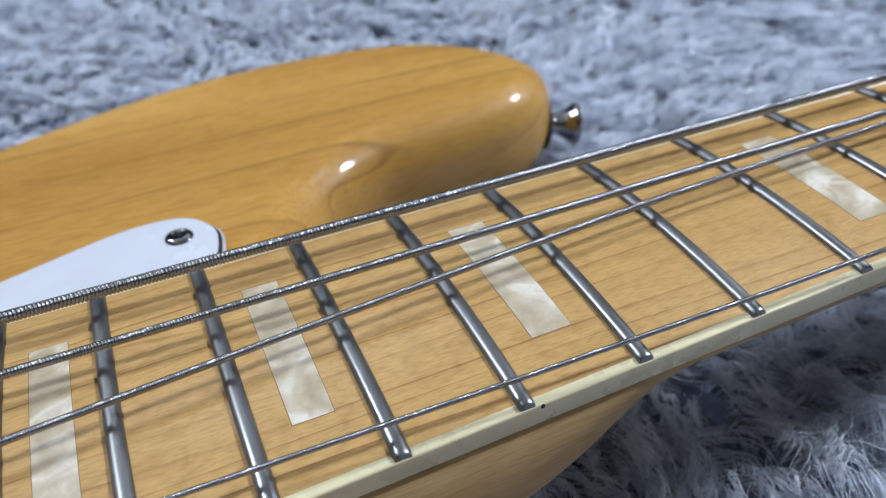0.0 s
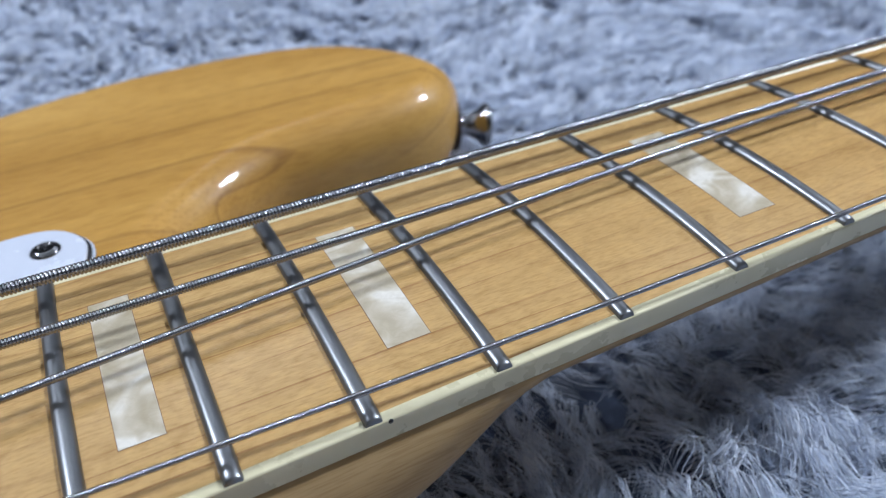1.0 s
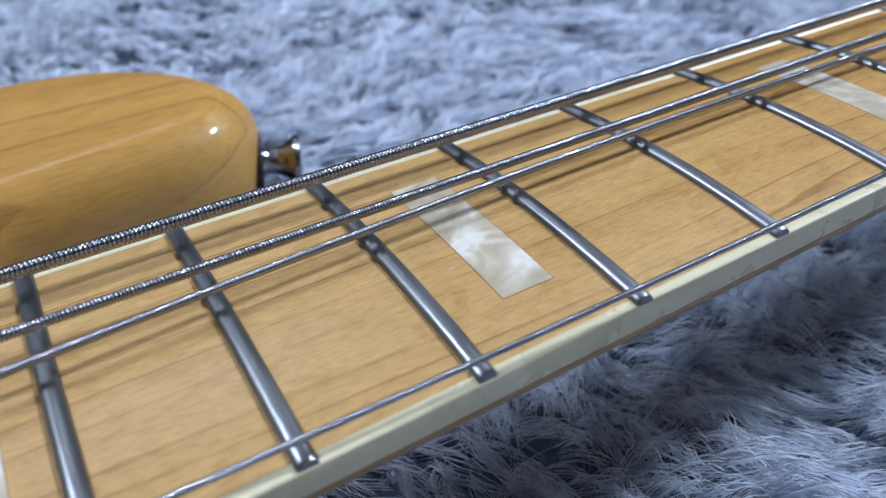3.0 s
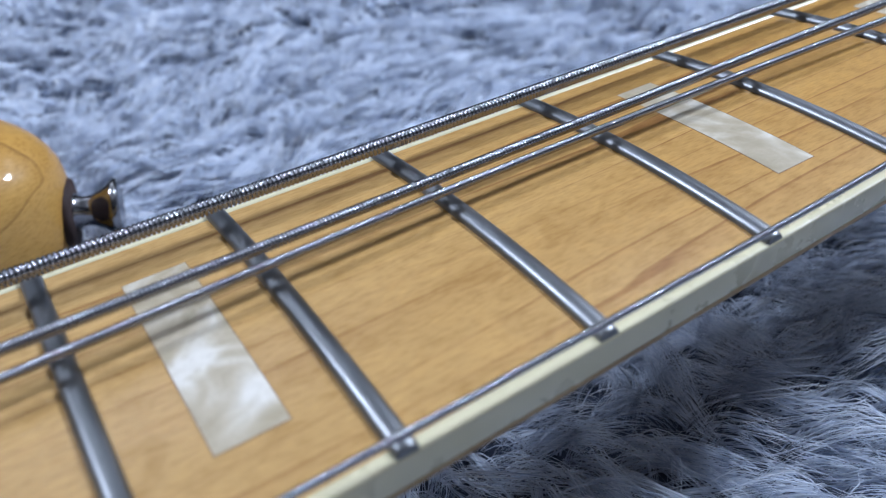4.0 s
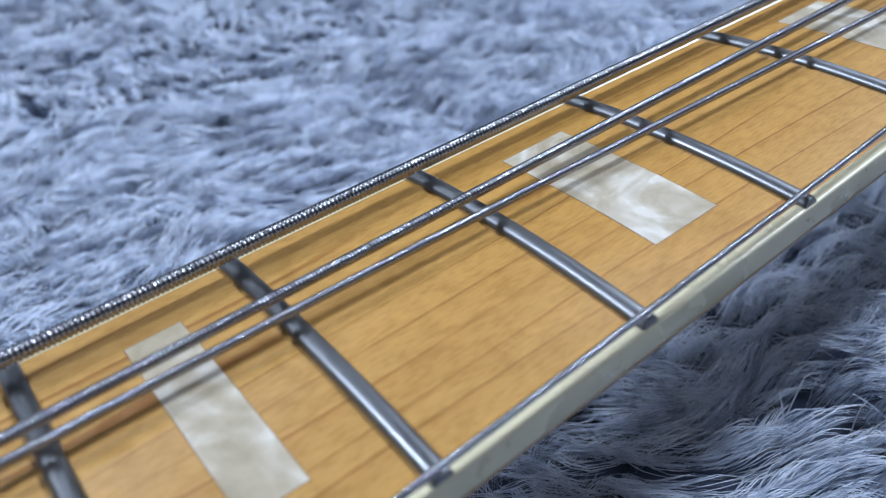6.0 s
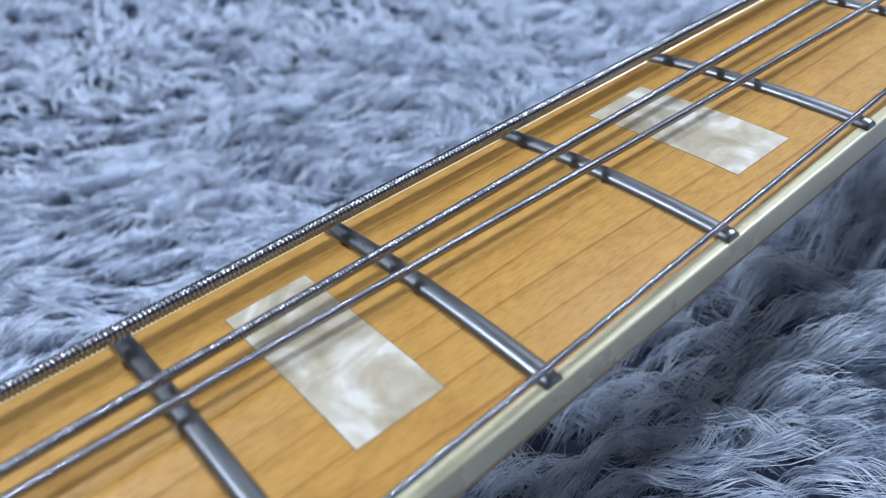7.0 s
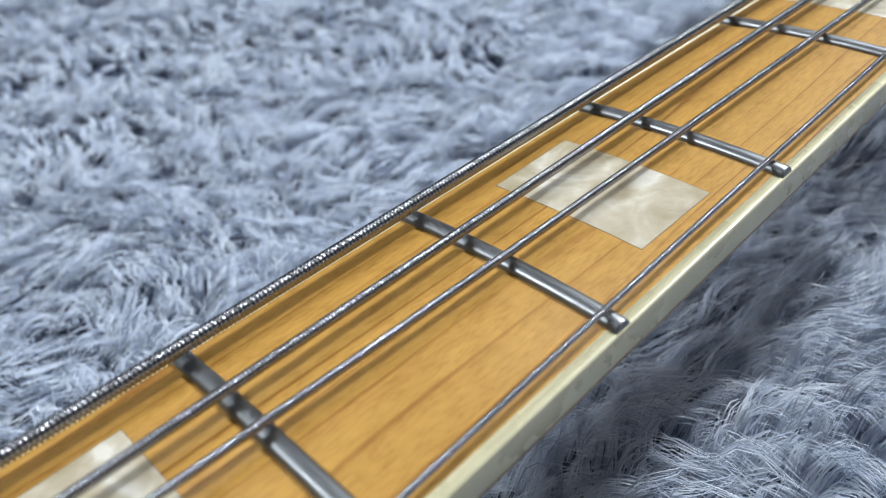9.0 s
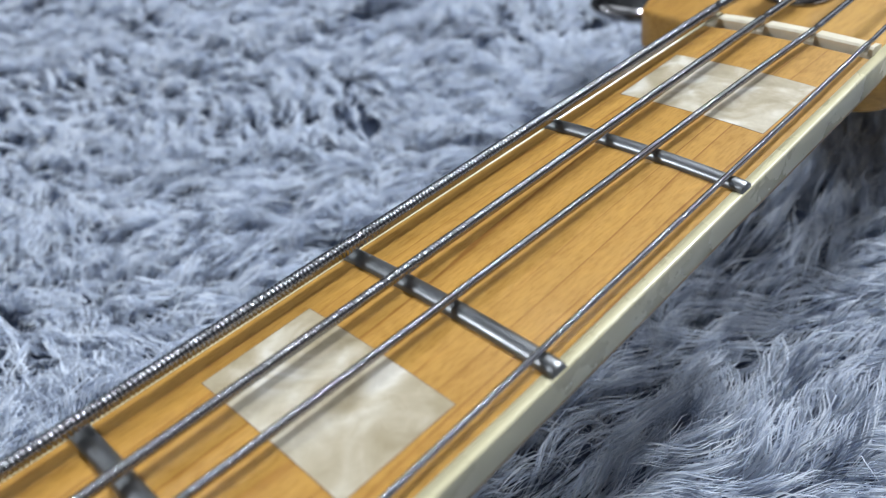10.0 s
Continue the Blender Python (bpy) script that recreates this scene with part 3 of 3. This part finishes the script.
def rug_height(x, y, f1=lattice(3, 0.11), f2=lattice(4, 0.035)):
    return FLOOR_Z + 0.016 + 0.004 * f1(x, y) + 0.002 * f2(x, y)


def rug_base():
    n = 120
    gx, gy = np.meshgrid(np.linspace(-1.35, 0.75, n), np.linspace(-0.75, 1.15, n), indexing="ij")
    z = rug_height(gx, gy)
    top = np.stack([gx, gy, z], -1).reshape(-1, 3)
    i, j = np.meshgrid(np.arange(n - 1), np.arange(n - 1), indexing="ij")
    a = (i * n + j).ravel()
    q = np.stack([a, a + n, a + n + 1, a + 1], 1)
    link("backing", array_mesh("backing", top, q), GAP_BACKING, rug, "rug backing, coloured dark for the shade between locks")


rug_base()


def in_body(x, y):
    """Which places lie well under the guitar's body."""
    loop = [(p.x, p.y) for p in inset([Vector((q[0], q[1])) for q in smooth_loop([(a, b, 0) for a, b in OUTLINE], 3)], 0.006)]
    hit = np.zeros(len(x), bool)
    for (ax, ay), (bx, by) in zip(loop, loop[1:] + loop[:1]):
        if ay != by:
            hit ^= ((ay > y) != (by > y)) & (x < (bx - ax) * (y - ay) / (by - ay) + ax)
    return hit


def pile(clumps, region, seed, per, length, width, spread, segs=5, wave=0.6, outside=None, flow=0.3, turn=1.0, rise=1.0, jitter=0.12, curl=0.7, loose=0.5, tuft=0.006, slope=-1.05):
    """Locks of fur: the hairs of a lock run together soon after the root, lie over one way and wave with their neighbours."""
    rng = np.random.default_rng(seed)
    x0, x1, y0, y1 = region
    cx, cy = rng.uniform(x0, x1, clumps), rng.uniform(y0, y1, clumps)
    keep = ~in_body(cx, cy)
    if outside:
        keep &= ~((cx > outside[0]) & (cx < outside[1]) & (cy > outside[2]) & (cy < outside[3]))
    cx, cy = cx[keep], cy[keep]
    clumps = len(cx)
    # neighbouring locks lean together into tufts, which stand higher in their middle
    gi, gj = np.floor(cx / tuft).astype(int), np.floor(cy / tuft).astype(int)
    shift = np.random.default_rng(5).uniform(0.15, 0.85, (2, 400, 400))
    mx, my = (gi + shift[0, gi % 400, gj % 400]) * tuft, (gj + shift[1, gi % 400, gj % 400]) * tuft
    dx, dy = cx - mx, cy - my
    dome = np.clip(1.1 - 0.35 * np.hypot(dx, dy) / tuft, 0.7, 1.1) * np.random.default_rng(6).uniform(0.8, 1.2, (400, 400))[gi % 400, gj % 400]
    lean = np.random.default_rng(8).normal(0, 0.2, (400, 400))[gi % 400, gj % 400]
    swirl = flow + slope * cx + turn * (1.3 * lattice(11, 0.13)(mx, my) + 1.3 * lattice(12, 0.042)(mx, my)) + lean + rng.normal(0, jitter, clumps)
    clen = length * rng.uniform(0.7, 1.2, clumps)
    lift = np.clip(rng.normal(0.5, 0.25, clumps) + 0.5 * lattice(13, 0.02)(cx, cy), 0.0, 1.2)
    bend = curl * (1.6 * lattice(14, 0.03)(mx, my) + rng.normal(0, 0.35, clumps))
    wv_a = wave * (1.0 + 0.6 * lattice(15, 0.03)(cx, cy))
    wv_p = 5.0 * lattice(16, 0.028)(mx, my) + rng.normal(0, 0.3, clumps)
    k = clumps * per
    c = np.repeat(np.arange(clumps), per)
    rr = spread * np.sqrt(rng.uniform(0, 1, k))
    ra = rng.uniform(0, 2 * np.pi, k)
    ox, oy = rr * np.cos(ra), rr * np.sin(ra)
    rx, ry = cx[c] + ox, cy[c] + oy
    ang = swirl[c] + rng.normal(0, 0.03 * loose, k)
    ln = clen[c] * rng.uniform(0.5, 1.1, k)
    up = rise * (0.008 + 0.012 * lift[c]) * dome[c] * rng.uniform(0.85, 1.15, k)
    bd = bend[c] + rng.normal(0, 0.05 * loose, k)
    gather = rng.uniform(0.92 - 0.1 * loose, 0.98, k)
    stray = rng.uniform(0, 1, k) < 0.05 * loose
    gather[stray] = 0.2
    ang[stray] += rng.normal(0, 0.5, stray.sum())
    rz = rug_height(rx, ry) - 0.004
    t = np.linspace(0, 1, segs + 1)[None]
    head = ang[:, None] + bd[:, None] * (t - 0.3) + wv_a[c][:, None] * np.sin(6.0 * t + wv_p[c][:, None])
    step = ln[:, None] / segs * np.concatenate([[0.0], np.linspace(0.6, 1.15, segs)])[None]
    px = rx[:, None] + np.cumsum(step * np.cos(head), 1) - (ox * gather)[:, None] * t ** 1.4 - (dx[c] * 0.3)[:, None] * t
    py = ry[:, None] + np.cumsum(step * np.sin(head), 1) - (oy * gather)[:, None] * t ** 1.4 - (dy[c] * 0.3)[:, None] * t
    pz = rz[:, None] + up[:, None] * (2.6 * t - 1.9 * t * t) + 0.003 * np.sqrt(t)
    wv = width * rng.uniform(0.7, 1.35, k)[:, None] * np.interp(t[0], [0, 0.5, 0.8, 1], [1.0, 1.0, 0.7, 0.1])[None]
    tilt = rng.uniform(-0.6, 0.6, k)[:, None]
    sx, sy, sz = -np.sin(head) * np.cos(tilt), np.cos(head) * np.cos(tilt), np.sin(tilt) * np.ones_like(t)
    left = np.stack([px - sx * wv, py - sy * wv, pz - sz * wv], -1)
    right = np.stack([px + sx * wv, py + sy * wv, pz + sz * wv], -1)
    v = np.stack([left, right], 2).reshape(-1, 3)
    b = (np.arange(k) * 2 * (segs + 1))[:, None] + (2 * np.arange(segs))[None]
    q = np.stack([b, b + 1, b + 3, b + 2], -1).reshape(-1, 4)
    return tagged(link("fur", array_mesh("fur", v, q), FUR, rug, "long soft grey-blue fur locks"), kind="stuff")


NEAR = (-0.66, 0.22, -0.09, 0.46)
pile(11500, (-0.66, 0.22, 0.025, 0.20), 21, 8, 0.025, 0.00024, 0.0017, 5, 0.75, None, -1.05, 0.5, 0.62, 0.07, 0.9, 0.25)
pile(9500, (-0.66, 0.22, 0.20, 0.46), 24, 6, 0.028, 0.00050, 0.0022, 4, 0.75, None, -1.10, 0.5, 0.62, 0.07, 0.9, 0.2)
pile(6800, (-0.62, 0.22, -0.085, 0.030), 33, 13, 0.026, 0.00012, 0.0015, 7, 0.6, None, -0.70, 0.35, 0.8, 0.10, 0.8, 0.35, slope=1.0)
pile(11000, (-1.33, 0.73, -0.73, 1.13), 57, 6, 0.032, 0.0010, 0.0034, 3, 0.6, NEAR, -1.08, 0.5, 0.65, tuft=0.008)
